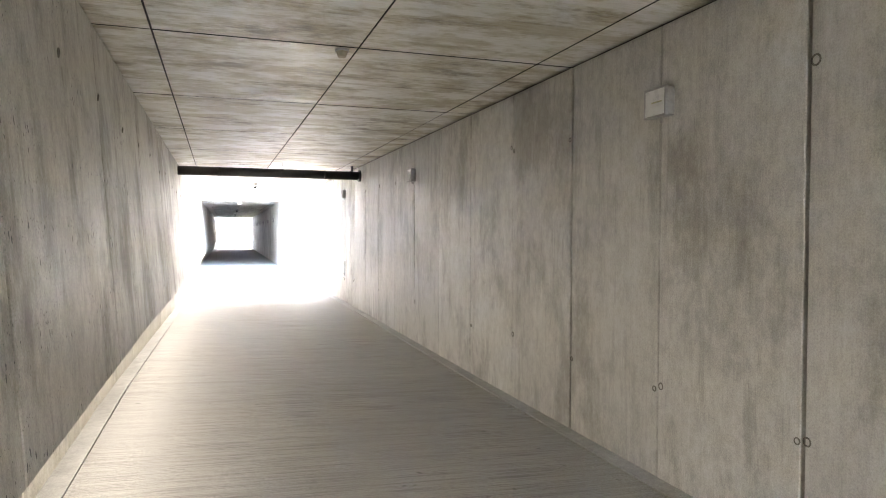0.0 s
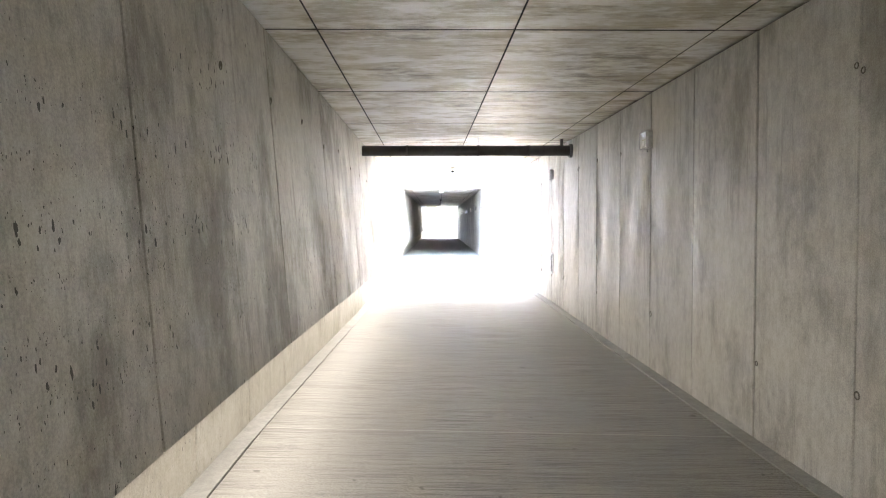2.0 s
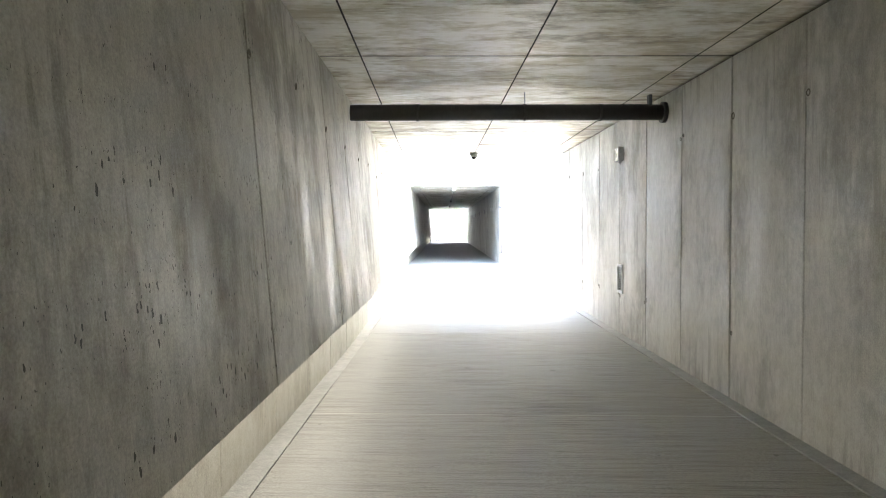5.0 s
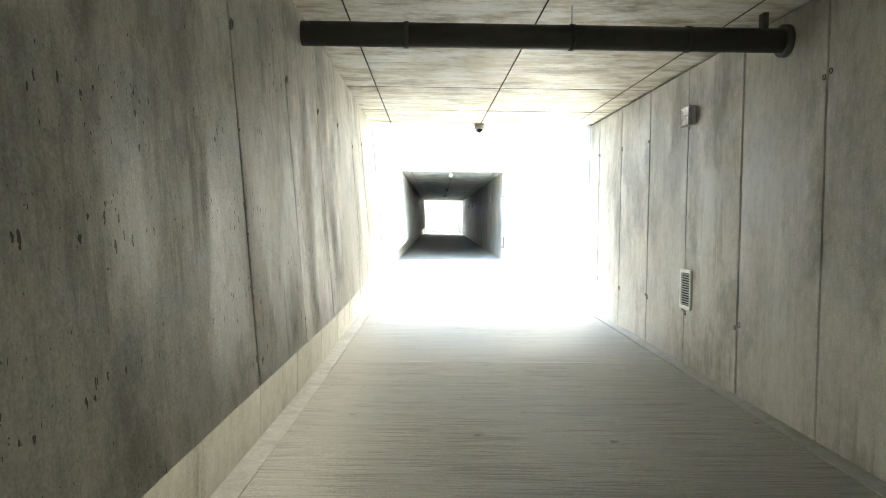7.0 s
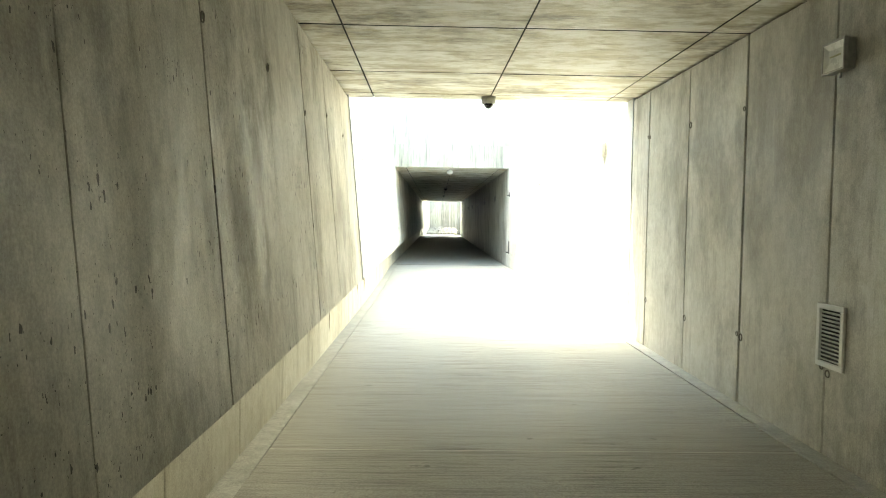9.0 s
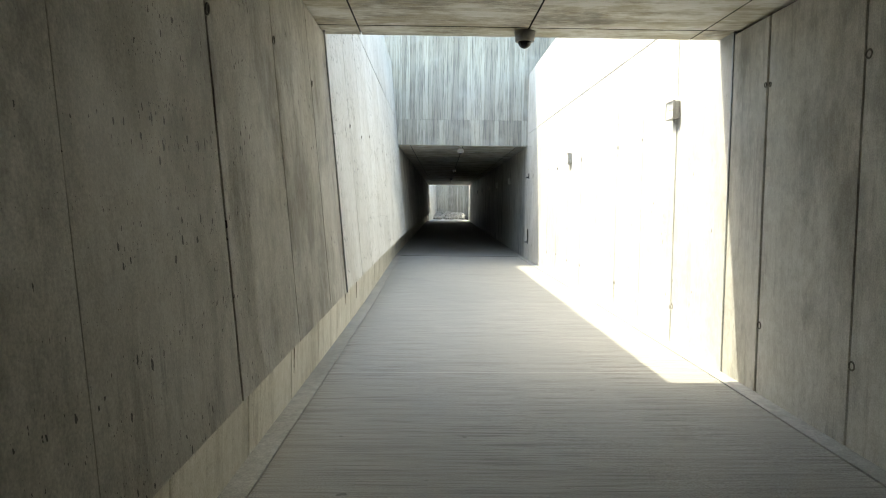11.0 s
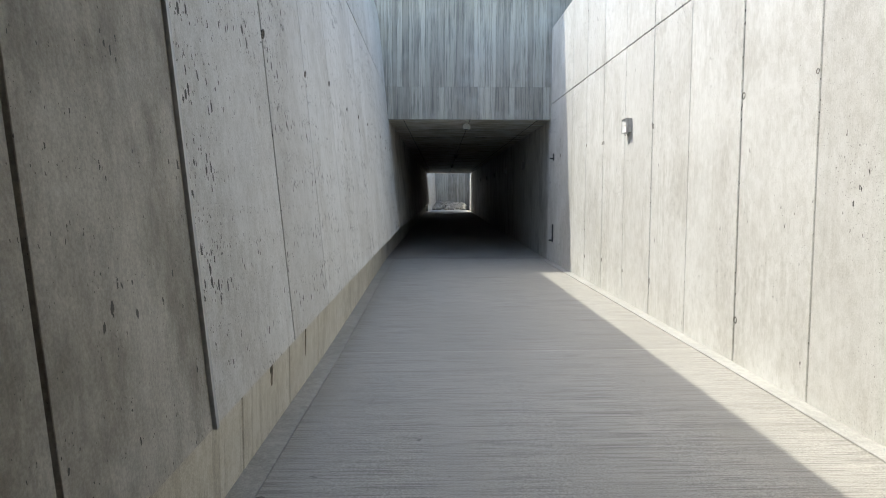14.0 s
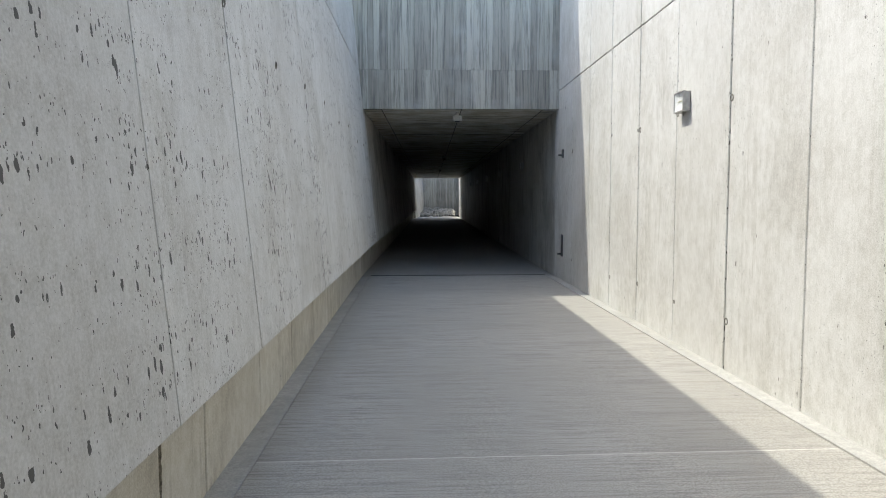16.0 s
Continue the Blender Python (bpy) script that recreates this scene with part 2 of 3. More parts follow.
def structure(name, bm, material, label, category):
    return tagged(part(name, bm, material), label, category, kind="structure")


SHARED = {}


def slab(width, depth, height, material, bevel=0.007):
    """Mesh data of one bevelled slab, centred in y, from x = 0 to depth and z = 0 to height; alike slabs share it."""
    key = (round(width, 3), round(depth, 3), round(height, 3), material.name)
    if key not in SHARED:
        SHARED[key] = mesh_of("slab", box(0, depth, -width / 2, width / 2, 0, height, bevel), material)
    return SHARED[key]


# ---- plan ----
RIGHT = 2.6          # face of the right-hand wall
LEFT_FOOT = (-0.85, 0.68)   # lower edge of the leaning left-hand wall, at mid-length
LEAN_ANGLE = -5.0
# along y: lower edge of the leaning wall (x, z), face of the plinth (x), level of the floor beside it (z), level of the floor at the right-hand wall (z)
LEFT_RUN = ((5.5, -0.91, 0.725, -1.29, 0.07, -0.045), (13.3, -0.855, 0.65, -1.165, 0.0, -0.01), (18.5, -0.83, 0.705, -1.12, 0.0, 0.03), (23.0, -0.83, 0.715, -1.09, 0.0, 0.035), (33.0, -0.84, 0.69, -1.15, 0.0, 0.0))
EXIT_Y = 19.13       # end of the first tunnel
PORTAL_Y = 32.15     # start of the second tunnel
FAR_Y = 74.0         # end of the second tunnel
BACK_Y = -10.0
SPLIT = PORTAL_Y + 0.3   # from here the far tunnel turns a little
BEND = pose(0.8, SPLIT, 0, 0, 0, -0.75) @ pose(-0.8, -SPLIT, 0)
CEIL, CEIL_2 = 3.08, 3.18
COURT_TOP, LIFT = 5.2, 3.52


def left_run(y):
    """At y: edge x, edge z and plinth x on the left-hand side, floor level on the left and on the right."""
    return [float(np.interp(y, [row[0] for row in LEFT_RUN], [row[k] for row in LEFT_RUN])) for k in (1, 2, 3, 4, 5)]


def lean_point(y, h, out=0.0):
    """The point h metres up the face of the leaning wall at y, and out metres behind it."""
    ex, ez = left_run(y)[:2]
    tx, tz = LEFT_FOOT[0] - math.tan(radians(-LEAN_ANGLE)) * 4.8, LEFT_FOOT[1] + 4.8
    return Vector((ex, y, ez)).lerp(Vector((tx, y, tz)), h / 4.8) - Vector((out, 0, 0))


def hexa(near, far, bevel=0.0):
    """A solid between two four-cornered sections, listed in the same order."""
    bm = bmesh.new()
    a, b = [[bm.verts.new(p) for p in ring_of] for ring_of in (near, far)]
    bm.faces.new(a)
    bm.faces.new(b[::-1])
    for i in range(4):
        j = (i + 1) % 4
        bm.faces.new((a[j], a[i], b[i], b[j]))
    bmesh.ops.recalc_face_normals(bm, faces=bm.faces)
    if bevel:
        bmesh.ops.bevel(bm, geom=list(bm.edges), offset=bevel, segments=1, affect="EDGES")
    return bm


def steps(start, pitch, lo, hi):
    """Joints on a pitch through start, between lo and hi, with both ends."""
    first = math.ceil((lo + 0.3 - start) / pitch)
    last = math.floor((hi - 0.3 - start) / pitch)
    return [lo] + [start + pitch * k for k in range(first, last + 1)] + [hi]


# ---- large structure ----
# ground above the passage
ground = structure("ground", box(RIGHT + 0.45, 160, -120, 220, 4.4, 5.1), soil_mat, "dry bare soil level with the wall tops", "ground")
structure("ground_west", box(-160, -1.9, -120, 220, 4.4, 5.1), soil_mat, "dry bare soil level with the wall tops", "ground")
structure("ground_over_tunnel", box(-1.9, RIGHT + 0.45, BACK_Y + 0.4, EXIT_Y - 0.5, 4.4, 5.1), soil_mat, "dry bare soil over the tunnel roof", "ground")
structure("ground_over_far_tunnel", box(-1.9, RIGHT + 0.45, PORTAL_Y + 0.6, FAR_Y - 0.5, 4.4, 5.1), soil_mat, "dry bare soil over the far tunnel roof", "ground")

floor = structure("floor", box(-1.9, 3.4, BACK_Y - 12, FAR_Y + 14, -0.4, -0.1), floor_joint_mat, "concrete passage floor with pale joints", "floor")

wall_right = structure("wall_right", box(RIGHT + 0.05, RIGHT + 0.45, BACK_Y - 12, SPLIT, -0.3, COURT_TOP - 0.01), joint_mat, "smooth formed concrete wall with vertical panel joints", "wall")
lean = pose(LEFT_FOOT[0], 0, LEFT_FOOT[1], 0, LEAN_ANGLE, 0)
bm = box(-0.5, -0.12, BACK_Y - 12, SPLIT, 0.09, 4.79)
bmesh.ops.transform(bm, matrix=lean, verts=bm.verts)
wall_left = structure("wall_left", bm, joint_mat, "leaning pitted concrete wall overhanging a recessed plinth", "wall")
plinth_wall = structure("plinth_left", box(-1.75, -1.36, BACK_Y - 12, SPLIT, -0.3, 1.0), joint_mat, "recessed concrete plinth under the leaning wall", "plinth")


wall_right_far = structure("wall_right_far", box(RIGHT + 0.05, RIGHT + 0.45, SPLIT, FAR_Y, -0.3, 4.6), joint_mat, "smooth concrete wall of the dark far tunnel", "wall")
bm = box(-0.45, -0.05, SPLIT, FAR_Y, 0.02, 3.9)
bmesh.ops.transform(bm, matrix=lean, verts=bm.verts)
wall_left_far = structure("wall_left_far", bm, joint_mat, "leaning concrete wall of the dark far tunnel", "wall")
plinth_far = structure("plinth_left_far", box(-1.75, -1.22, SPLIT, FAR_Y, -0.3, 1.0), joint_mat, "recessed concrete plinth of the far tunnel", "plinth")
for ob in (wall_right_far, wall_left_far, plinth_far):
    ob.matrix_basis = BEND


def ceiling_of(name, y0, y1, z, cross, label):
    """A roof slab whose underside is cast in wide panels with open seams."""
    bm = bmesh.new()
    add_box(bm, -1.7, RIGHT + 0.3, y0, y1, z + 0.04, z + 1.3)
    for face in bm.faces:
        face.material_index = 1
    xs = [-1.3, -0.72, 0.78, 2.32, RIGHT + 0.1]
    for a, b in zip(xs, xs[1:]):
        for c, d in zip(cross, cross[1:]):
            before = len(bm.faces)
            add_box(bm, a + 0.007, b - 0.007, c + 0.012, d - 0.012, z + random.uniform(0, 0.003), z + 0.05)
            bm.faces.ensure_lookup_table()
            for face in bm.faces[before:]:
                face.normal_update()
                face.material_index = 0 if face.normal.z < -0.5 else 1
    ob = structure(name, bm, ceiling_mat, label, "ceiling")
    ob.data.materials.append(joint_mat)
    return ob


ceiling_of("ceiling", BACK_Y, EXIT_Y, CEIL, steps(1.08, 2.45, BACK_Y, EXIT_Y - 1.6) + [EXIT_Y - 0.35, EXIT_Y], "glossy stained concrete ceiling cast in panels")
ceiling_of("ceiling_far", PORTAL_Y + 0.1, FAR_Y, CEIL_2, steps(34.7, 2.45, PORTAL_Y + 0.06, FAR_Y), "dark concrete ceiling of the far tunnel").matrix_basis = BEND
# face of the near tunnel above its mouth
structure("headwall_near", box(-1.9, RIGHT + 0.2, EXIT_Y - 0.5, EXIT_Y - 0.02, CEIL + 0.06, COURT_TOP), court_concrete, "formed concrete face above the tunnel mouth", "wall")
structure("headwall_back", box(-1.9, RIGHT + 0.2, BACK_Y + 0.02, BACK_Y + 0.4, CEIL + 0.06, COURT_TOP), court_concrete, "formed concrete face above the rear tunnel mouth", "wall")
structure("wall_back", box(-2.6, RIGHT + 0.4, BACK_Y - 12.4, BACK_Y - 12.0, -0.3, COURT_TOP), court_concrete, "plain concrete wall closing the rear court", "wall")

# board-marked headwall over the far tunnel
HEAD_TOP = 11.5
headwall = structure("headwall_far", box(-6, 14, PORTAL_Y + 0.02, PORTAL_Y + 0.6, CEIL_2 + 0.06, HEAD_TOP), joint_mat, "tall weathered board-marked concrete headwall", "wall")
end_wall = structure("wall_end", box(-8, 10, FAR_Y + 10.05, FAR_Y + 10.4, -0.3, 8.0), joint_mat, "weathered board-marked concrete wall behind rubble", "wall")
structure("wall_left_far_court", hexa(*[[(x - 0.4, y, -0.3), (x, y, -0.3), (x - 0.3, y, 5.2), (x - 0.7, y, 5.2)] for x, y in ((-0.95, FAR_Y + 0.02), (-0.3, FAR_Y + 10.0))]), court_concrete, "pale concrete side wall of the far court", "wall")
structure("wall_right_far_court", box(RIGHT + 0.3, RIGHT + 0.7, FAR_Y, FAR_Y + 10.05, -0.3, 5.2), court_concrete, "pale concrete side wall of the far court", "wall")

for name in ("wall_end", "wall_left_far_court", "wall_right_far_court"):
    bpy.data.objects[name].matrix_basis = BEND

# ---- the things ----
def wall_lamp(m, label):
    """A square box lamp: cast body, frame, sloping reflector, glass and a cable gland below."""
    lamp = new("wall_lamp")
    part("body", box(-0.07, 0.0, -0.145, 0.145, -0.12, 0.12, 0.008), lamp_body_mat, lamp)
    rim = bmesh.new()
    for a in ((-0.15, 0.15, 0.108, 0.125), (-0.15, 0.15, -0.125, -0.108), (-0.15, -0.135, -0.108, 0.108), (0.135, 0.15, -0.108, 0.108)):
        add_box(rim, -0.1, -0.068, *a, 0.002)
    part("frame", rim, lamp_body_mat, lamp)
    dish = bmesh.new()
    outer = [dish.verts.new((-0.092, y, z)) for y, z in ((-0.134, -0.107), (0.134, -0.107), (0.134, 0.107), (-0.134, 0.107))]
    inner = [dish.verts.new((-0.074, y, z)) for y, z in ((-0.09, -0.03), (0.09, -0.03), (0.09, 0.06), (-0.09, 0.06))]
    for i in range(4):
        j = (i + 1) % 4
        dish.faces.new((outer[i], outer[j], inner[j], inner[i]))
    dish.faces.new(inner)
    part("reflector", dish, lamp_face_mat, lamp, "white sloping reflector")
    chips = bmesh.new()
    for i in range(8):
        add_box(chips, -0.08, -0.075, -0.07 + 0.0185 * i, -0.058 + 0.0185 * i, 0.0, 0.012)
    part("led_strip", chips, led_mat, lamp, "row of small yellow diodes")
    part("gland", add_tube(bmesh.new(), 0.012, 0.05, pose(-0.03, 0, -0.14), 12), lamp_body_mat, lamp, smooth=True)
    lamp.matrix_basis = m @ Matrix.Scale(0.8, 4)
    return tagged(lamp, label, "lamp", "wall lamps")


first_lamp = wall_lamp(pose(RIGHT, 2.15, 2.52), "unlit square grey wall lamp on the concrete wall")
for y, z in ((8.38, 2.53), (14.38, 2.56), (20.2, 2.58), (25.93, 2.44)):
    copy_thing(first_lamp, pose(RIGHT, y, z))
for y, z in ((37.0, 2.35), (42.5, 2.35), (48.0, 2.35), (53.5, 2.35), (59.0, 2.35)):
    copy_thing(first_lamp, BEND @ pose(RIGHT, y, z))


def drain_pipe():
    """A thick pipe across the tunnel with couplings, wall collar and hanger."""
    pipe = new("overhead_pipe")
    y, z = 12.55, 2.85
    part("tube", add_tube(bmesh.new(), 0.09, 3.6, pose(0.78, y, z, 0, 90, 0), 32), pipe_mat, pipe, smooth=True)
    for x in (-0.25, 0.98, 1.85):
        part("coupling", add_tube(bmesh.new(), 0.098, 0.035, pose(x, y, z, 0, 90, 0), 32), pipe_mat, pipe, smooth=True)
    part("wall_collar", add_tube(bmesh.new(), 0.12, 0.05, pose(RIGHT - 0.02, y, z, 0, 90, 0), 32), pipe_mat, pipe, smooth=True)
    part("hanger_rod", add_tube(bmesh.new(), 0.006, 0.26, pose(0.98, y, z + 0.18), 8), steel_mat, pipe)
    part("wall_bracket", box(RIGHT - 0.2, RIGHT - 0.16, y - 0.04, y + 0.04, z + 0.06, z + 0.2, 0.004), pipe_mat, pipe)
    return tagged(pipe, "thick dark iron drain pipe hung across the tunnel", "pipe")


drain_pipe()


def vent(m):
    grille = new("wall_vent")
    h, w = 0.205, 0.145
    bm = bmesh.new()
    for a in ((-w, w, h - 0.035, h), (-w, w, -h, -h + 0.035), (-w, -w + 0.035, -h + 0.035, h - 0.035), (w - 0.035, w, -h + 0.035, h - 0.035)):
        add_box(bm, -0.02, 0.0, *a, 0.003)
    part("frame", bm, vent_mat, grille)
    # near-black sheet gives the shade behind the slats by colour
    part("duct_shade", box(-0.003, -0.001, -w + 0.03, w - 0.03, -h + 0.03, h - 0.03), dark_mat, grille, "flat dark sheet for the shade behind the slats")
    blade = mesh_of("slat", box(-0.012, 0.012, -w + 0.036, w - 0.036, -0.0015, 0.0015), vent_mat)
    for i in range(13):
        piece("slat", blade, grille, pose(-0.012, 0, -h + 0.05 + i * 0.0255, 0, 38, 0))
    grille.matrix_basis = m
    return tagged(grille, "white louvred metal vent low on the wall", "vent")


vent(pose(RIGHT, 14.4, 0.79))


def dome_camera(m):
    thing = new("dome_camera")
    part("base", add_tube(bmesh.new(), 0.085, 0.09, pose(0, 0, -0.045), 32, 0.095), dome_base_mat, thing, smooth=True)
    bm = bmesh.new()
    bmesh.ops.create_uvsphere(bm, u_segments=24, v_segments=14, radius=0.06, matrix=pose(0, 0, -0.09))
    part("dome", bm, dome_mat, thing, "smoked glossy dome", smooth=True)
    thing.matrix_basis = m
    return tagged(thing, "grey dome camera with a smoked dome under the ceiling", "camera", "ceiling domes")


first_dome = dome_camera(pose(0.76, EXIT_Y - 0.22, CEIL))
for y in (46.0, 57.0):
    copy_thing(first_dome, BEND @ pose(0.75, y, CEIL_2))


def smoke_detector(m):
    thing = new("smoke_detector")
    part("base", add_tube(bmesh.new(), 0.055, 0.02, pose(0, 0, -0.01), 24), dome_base_mat, thing, smooth=True)
    part("head", add_tube(bmesh.new(), 0.032, 0.045, pose(0, 0, -0.04), 24, 0.048), plain("tan_plastic", (0.4, 0.34, 0.24), 0.5), thing, smooth=True)
    thing.matrix_basis = m
    return tagged(thing, "small round tan detector on the ceiling", "detector")


smoke_detector(pose(0.66, 3.6, CEIL))


def ceiling_lamp(m):
    thing = new("ceiling_lamp")
    part("mount", box(-0.03, 0.03, -0.03, 0.03, -0.06, 0), lamp_body_mat, thing)
    part("body", box(-0.09, 0.09, -0.06, 0.06, -0.17, -0.06, 0.008), dome_base_mat, thing, "pale grey box housing")
    part("lens", box(-0.05, 0.05, -0.045, 0.045, -0.185, -0.168, 0.003), dome_mat, thing)
    thing.matrix_basis = m
    return tagged(thing, "pale box fixture hung under the tunnel lintel", "lamp")


ceiling_lamp(pose(0.72, PORTAL_Y + 0.5, CEIL_2))


def cove_light(y0, y1):
    """A slim housing, added for the fill light, behind the lower edge of the leaning wall."""
    thing = new("cove_light")
    ends = []
    for y in (y0, y1):
        ex, ez = left_run(y)[:2]
        ends.append([(ex - 0.23, y, ez + 0.002), (ex - 0.13, y, ez + 0.002), (ex - 0.13, y, ez + 0.03), (ex - 0.23, y, ez + 0.03)])
    part("housing", hexa(*ends, 0.003), lamp_body_mat, thing)
    ex, ez = left_run(y1)[:2]
    part("end_cap", box(ex - 0.235, ex - 0.125, y1, y1 + 0.01, ez, ez + 0.032), pipe_mat, thing)
    return tagged(thing, "slim grey housing added for the fill light under the leaning wall", "lamp", "cove lights")


for k in range(10):
    cove_light(-7.05 + 2.55 * k, -7.05 + 2.55 * k + 2.5)

# steel strip at the joint between tunnel and court
strip = structure("trim", hexa(*[[lean_point(y, h, o) for h, o in ((0, -0.012), (4.5, -0.012), (4.5, 0.004), (0, 0.004))] for y in (18.972, 18.998)]), steel_mat, "bright steel strip along the wall joint", "trim")
structure("trim_right", box(RIGHT - 0.006, RIGHT + 0.02, 18.8, 18.82, 0.0, COURT_TOP), steel_mat, "steel strip along the wall joint", "trim")


def hinge_bracket(z0, z1):
    thing = new("wall_bracket")
    part("plate", box(-0.02, 0.0, -0.05, 0.05, 0, z1 - z0, 0.003), pipe_mat, thing)
    part("arm", box(-0.09, -0.018, -0.015, 0.015, 0.03, 0.06, 0.003), pipe_mat, thing)
    thing.matrix_basis = pose(RIGHT, PORTAL_Y - 0.45, z0)
    return tagged(thing, "small dark steel bracket beside the tunnel mouth", "bracket")


hinge_bracket(2.25, 2.4)
hinge_bracket(0.45, 0.85)

structure("drain_slot", box(-0.98, RIGHT - 0.14, PORTAL_Y + 0.5, PORTAL_Y + 0.58, -0.05, 0.004), dark_mat, "dark drain slot across the tunnel mouth", "drain")

# broken stone below the end wall
bm = bmesh.new()
for i in range(420):
    r = random.uniform(0.05, 0.2)
    x, y = random.uniform(-3.6, 2.4), FAR_Y + random.uniform(4.5, 9.9)
    made = bmesh.ops.create_icosphere(bm, subdivisions=1, radius=r, matrix=pose(x, y, 0.1 + (y - FAR_Y - 4.5) * 0.09, *[random.uniform(0, 180) for _ in range(3)]))
    for v in made["verts"]:
        v.co += Vector([random.uniform(-0.3, 0.3) * r for _ in range(3)])
bmesh.ops.transform(bm, matrix=BEND, verts=bm.verts)
tagged(part("rubble", bm, rock_mat), "pale broken stones heaped below the end wall", "rubble", kind="stuff")
structure("floor_far_court", box(-4.0, RIGHT + 0.1, FAR_Y + 0.02, FAR_Y + 10.05, -0.2, 0.0), strip_mat, "pale concrete floor of the far court", "floor")

# ---- pieces of walls and floors ----


def gap(y, start, pitch):
    """Every second joint of a row stands open wider."""
    return 0.026 if round((y - start) / pitch) % 2 == 0 else 0.011


def panel_row(parent, joints, z0, z1, material, start=0.96, pitch=1.228):
    for a, b in zip(joints, joints[1:]):
        lo, hi = a + gap(a, start, pitch) / 2, b - gap(b, start, pitch) / 2
        piece("panel", slab(hi - lo, 0.1, z1 - z0, material), parent, pose(RIGHT + random.uniform(0, 0.002), (lo + hi) / 2, z0))


panel_row(wall_right, steps(0.96, 1.228, BACK_Y, 18.8), -0.06, CEIL - 0.026, right_concrete)
court_joints = steps(20.17, 1.2, 18.82, PORTAL_Y + 0.3)
panel_row(wall_right, court_joints, 0.0, LIFT, court_concrete)
panel_row(wall_right, court_joints, LIFT + 0.01, COURT_TOP, court_concrete)
panel_row(wall_right_far, steps(33.5, 1.2, SPLIT, FAR_Y), 0.0, CEIL_2 + 0.02, right_concrete)
panel_row(wall_right, steps(BACK_Y, 2.4, BACK_Y - 12, BACK_Y), 0.0, COURT_TOP, court_concrete)


def lean_row(joints, h0, h1, material, parent=wall_left, wide=0):
    """Panels of the leaning wall; every second joint, from the one numbered wide, stands open."""
    for k, (a, b) in enumerate(zip(joints, joints[1:])):
        lo, hi = [0.012 if (q - wide) % 2 == 0 else 0.0012 for q in (k, k + 1)]
        back = random.uniform(0, 0.003)
        ends = []
        for y in (a + lo, b - hi):
            foot = left_run(y)[1]
            top = h1 or (CEIL - 0.026 - foot) / (LEFT_FOOT[1] + 4.8 - foot) * 4.8
            ends.append([lean_point(y, h, back + out) for h, out in ((h0, 0), (top, 0), (top, 0.115), (h0, 0.115))])
        part("panel", hexa(*ends, 0.002), material, parent)


near_left = steps(0.94, 1.2215, BACK_Y, 18.97)
WIDE = min(range(len(near_left)), key=lambda k: abs(near_left[k] - 0.94)) % 2
lean_row(near_left, 0.0, None, left_concrete, wall_left, WIDE)
left_court = steps(20.4, 1.22, 19.0, PORTAL_Y + 0.3)
LEFT_LIFT = 3.17
lean_row(left_court, 0.0, LEFT_LIFT, court_concrete, wall_left, 1)
lean_row(left_court, LEFT_LIFT + 0.025, 4.8, court_concrete, wall_left, 1)
lean_row(steps(33.5, 2.4, SPLIT, FAR_Y), 0.0, 2.56, left_concrete, wall_left_far)
lean_row(steps(BACK_Y, 2.4, BACK_Y - 12, BACK_Y), 0.0, 4.8, court_concrete)


def plinth_row(parent, joints):
    for a, b in zip(joints, joints[1:]):
        ends = []
        for y in (a + 0.009, b - 0.009):
            x, z = left_run(y)[2:4]
            ends.append([(x, y, z - 0.08), (x, y, 0.95), (x - 0.12, y, 0.95), (x - 0.12, y, z - 0.08)])
        part("panel", hexa(*ends, 0.006), plinth_concrete, parent)


plinth_row(plinth_wall, steps(14.36, 1.19, BACK_Y - 12, SPLIT))
plinth_row(plinth_far, steps(14.36, 1.19, SPLIT, FAR_Y))

STRIP = 0.15   # width of the strip along the plinth


def floor_section(y, drop=0.0):
    x, z, zr = left_run(y)[2:]
    if y > SPLIT:
        return [(x - 0.05, y, z - drop), (RIGHT + 0.03, y, zr - drop), (RIGHT + 0.03, y, -0.2), (x - 0.05, y, -0.2)]
    return [(x + STRIP, y, z - drop), (2.46, y, zr - drop), (2.46, y, -0.2), (x + STRIP, y, -0.2)]


floor_joints = steps(14.5, 4.3, BACK_Y - 12, SPLIT) + steps(36.0, 4.3, SPLIT + 0.012, FAR_Y)
for a, b in zip(floor_joints, floor_joints[1:]):
    if b - a < 0.1:
        continue
    turn = BEND if b > SPLIT + 0.1 else Matrix()
    part("slab", hexa(floor_section(a + 0.008), floor_section(b - 0.008), 0.002), floor_mat, floor).matrix_basis = turn
    part("joint", hexa(floor_section(b - 0.0085, 0.0012), floor_section(b + 0.0085, 0.0012)), floor_joint_mat, floor, "pale mortar joint").matrix_basis = turn
kerb_stations = [BACK_Y - 12] + [row[0] for row in LEFT_RUN[:-1]] + [SPLIT]
kerb_left = structure("kerb_strip_left", box(-1.4, -1.3, BACK_Y - 12, SPLIT, -0.1, -0.03), strip_mat, "pale concrete strip along the plinth", "kerb strip")
for a, b in zip(kerb_stations, kerb_stations[1:]):
    ends = []
    for y in (a, b):
        x, z = left_run(y)[2:4]
        ends.append([(x - 0.04, y, z + 0.004), (x + STRIP - 0.004, y, z + 0.004), (x + STRIP - 0.004, y, -0.1), (x - 0.04, y, -0.1)])
    part("strip", hexa(*ends), strip_mat, kerb_left)
kerb_right = structure("kerb_strip_right", box(RIGHT + 0.01, RIGHT + 0.04, BACK_Y - 12, SPLIT, -0.1, -0.07), strip_mat, "pale concrete strip along the wall foot", "kerb strip")
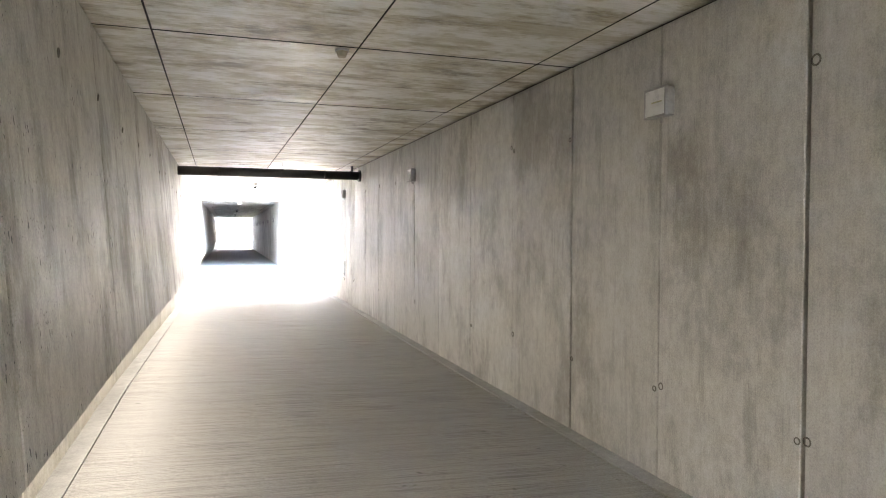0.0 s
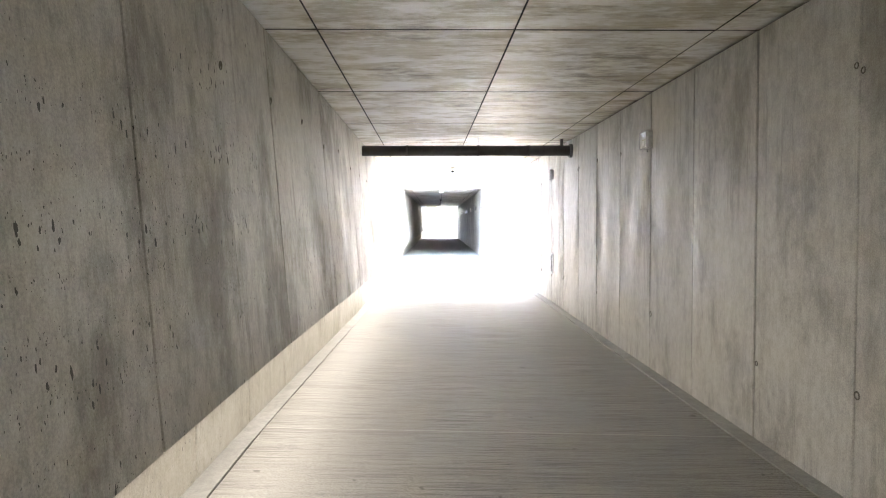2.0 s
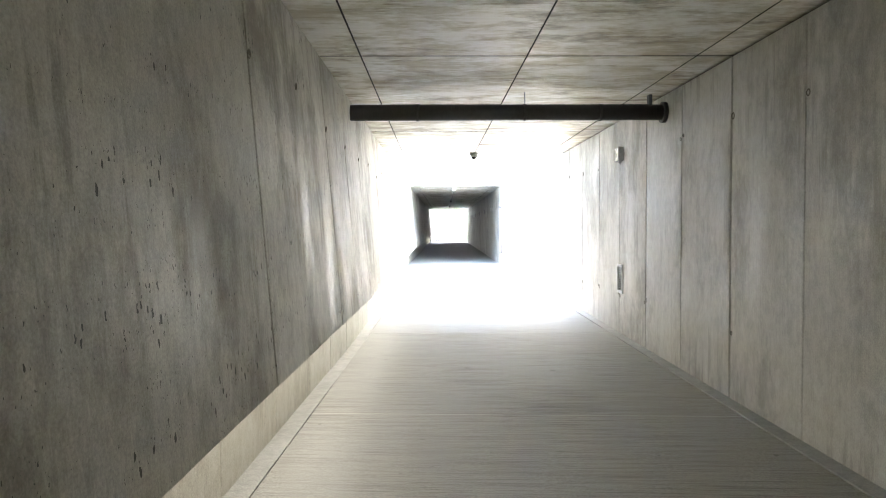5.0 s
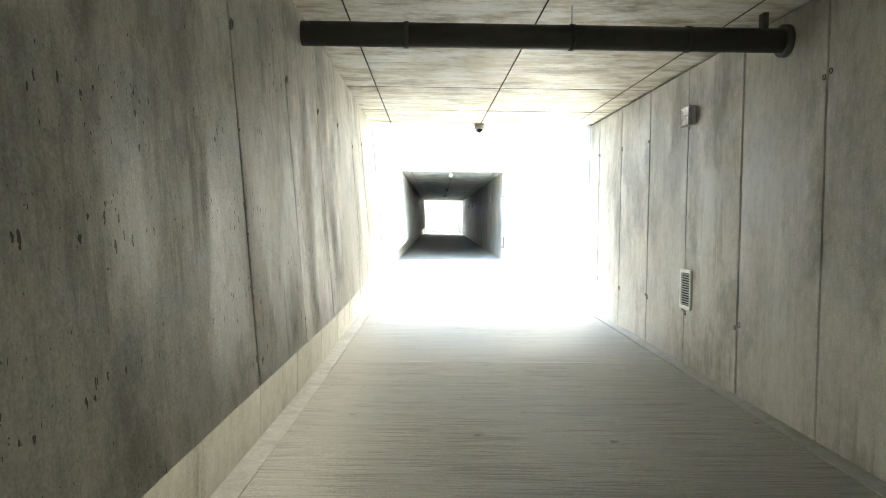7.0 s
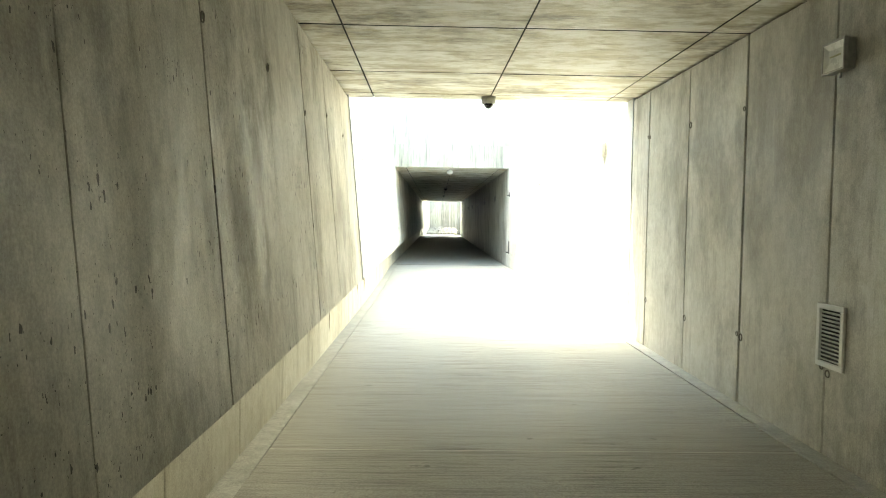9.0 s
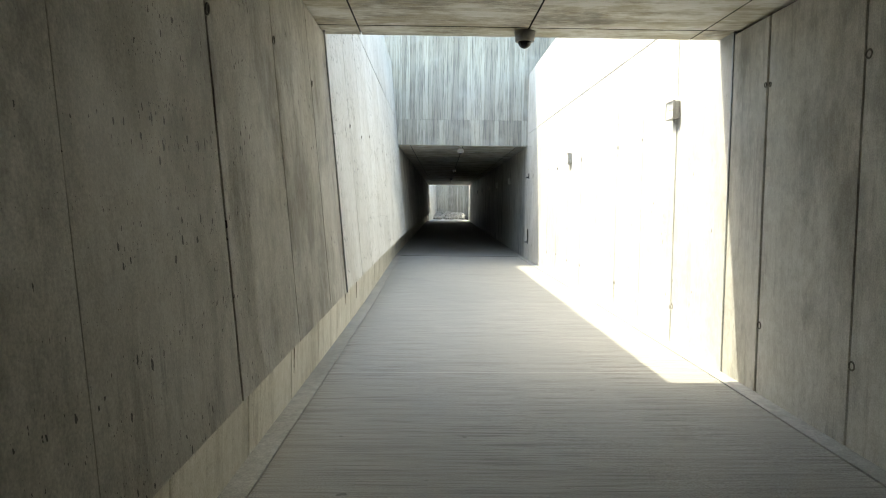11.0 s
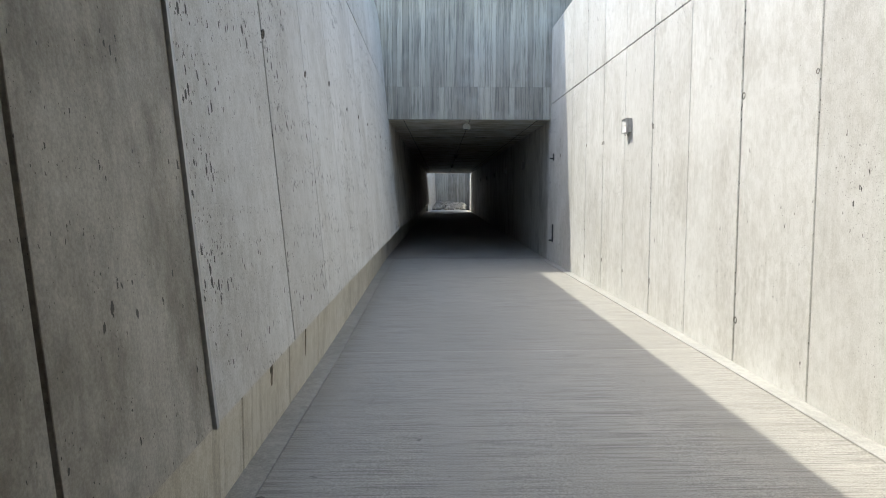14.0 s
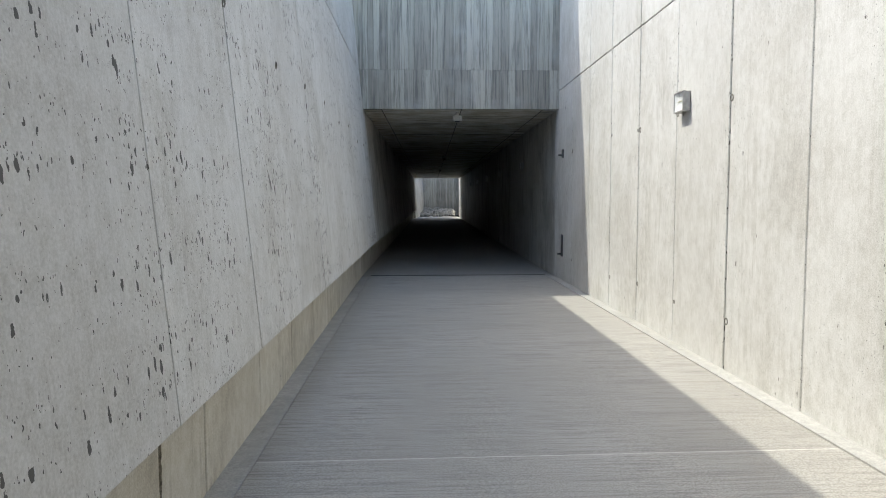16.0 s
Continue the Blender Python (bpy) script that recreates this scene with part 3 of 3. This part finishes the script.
for a, b in zip(kerb_stations, kerb_stations[1:]):
    ends = []
    for y in (a, b):
        z = left_run(y)[4] + 0.008
        ends.append([(2.465, y, z), (RIGHT + 0.02, y, z), (RIGHT + 0.02, y, -0.1), (2.465, y, -0.1)])
    part("strip", hexa(*ends), strip_mat, kerb_right)

# boards of the headwall and of the end wall
def boards(parent, x0, x1, y, z0, z1):
    x = x0
    while x < x1:
        w = random.choice((0.1, 0.12, 0.14, 0.16))
        key = ("board", w, round(z1 - z0, 2))
        if key not in SHARED:
            SHARED[key] = mesh_of("board", box(-w / 2 + 0.001, w / 2 - 0.001, 0, 0.05, 0, z1 - z0, 0.003), board_mat)
        piece("board", SHARED[key], parent, pose(x + w / 2, y - 0.012 + random.uniform(0, 0.012), z0))
        x += w


boards(headwall, -1.6, 8.0, PORTAL_Y, 3.9, HEAD_TOP)
boards(headwall, -1.6, 2.9, PORTAL_Y - 0.006, CEIL_2, 3.897)
boards(end_wall, -5.0, 4.0, FAR_Y + 10.0, 0.0, 8.0)

# plugged tie holes beside the panel joints
def ring(radius):
    bm = bmesh.new()
    n = 12
    rows = [[bm.verts.new((-h, math.cos(i / n * math.tau) * r, math.sin(i / n * math.tau) * r)) for i in range(n)] for r, h in ((radius, -0.002), (radius * 0.9, 0.003), (radius * 0.68, 0.003), (radius * 0.6, -0.002))]
    for u, v in zip(rows, rows[1:]):
        for i in range(n):
            bm.faces.new((u[i], u[(i + 1) % n], v[(i + 1) % n], v[i]))
    bm.faces.new(rows[-1])
    return mesh_of("tie_hole", bm, tie_mat)


tie_mat = plain("stained_tie_plug", (0.2, 0.185, 0.155), 0.85, 0.0, 60, 0.5)
RINGS = [ring(r) for r in (0.022, 0.028, 0.034)]
for joints, lift in ((steps(0.96, 1.228, BACK_Y, 18.8), 0.58), (court_joints, 0.45)):
    for y in joints[1:-1]:
        for z in (lift, lift + 1.9):
            if random.random() < 0.7:
                piece("tie_hole", random.choice(RINGS), wall_right, pose(RIGHT, y - 0.035 + random.uniform(-0.01, 0.01), z + random.uniform(-0.04, 0.04)))
            if random.random() < 0.35:
                piece("tie_hole", RINGS[0], wall_right, pose(RIGHT, y + 0.035, z + random.uniform(-0.04, 0.04)))
for y in near_left[1:-1] + left_court[1:-1]:
    piece("tie_hole", RINGS[1], wall_left, Matrix.Translation(lean_point(y + 0.02, 1.75 + random.uniform(-0.1, 0.1), -0.001)) @ pose(0, 0, 0, 0, LEAN_ANGLE, 180))


def honeycomb_patch(y, z, width, height):
    """A rough patch of bare aggregate in the plinth's face."""
    bm = bmesh.new()
    cols, rows = 9, 22
    grid = []
    for j in range(rows + 1):
        line = []
        for i in range(cols + 1):
            u, v = i / cols * 2 - 1, j / rows * 2 - 1
            depth = max(0.0, 1 - abs(u) ** 3) * max(0.0, 1 - abs(v) ** 3)
            wob = noise.noise((u * 2, v * 5, y)) * 0.3
            line.append(bm.verts.new((-0.003 + 0.011 * depth * random.uniform(0.2, 1.0), (u + wob * (1 - abs(u))) * width / 2 * (0.75 + 0.25 * math.sin(3 * v + y)), v * height / 2)))
        grid.append(line)
    for a, b in zip(grid, grid[1:]):
        for i in range(cols):
            bm.faces.new((a[i], a[i + 1], b[i + 1], b[i]))
    ob = part("rough_patch", bm, patch_mat, plinth_wall, "rough patch of bare aggregate")
    ob.matrix_basis = pose(left_run(y)[2], y, z)


patch_mat = plain("bare_aggregate", (0.3, 0.27, 0.21), 0.95, 0.0, 45, 0.7)
honeycomb_patch(20.97, 0.47, 0.1, 0.42)
honeycomb_patch(22.1, 0.42, 0.035, 0.5)
honeycomb_patch(18.02, 0.4, 0.05, 0.5)
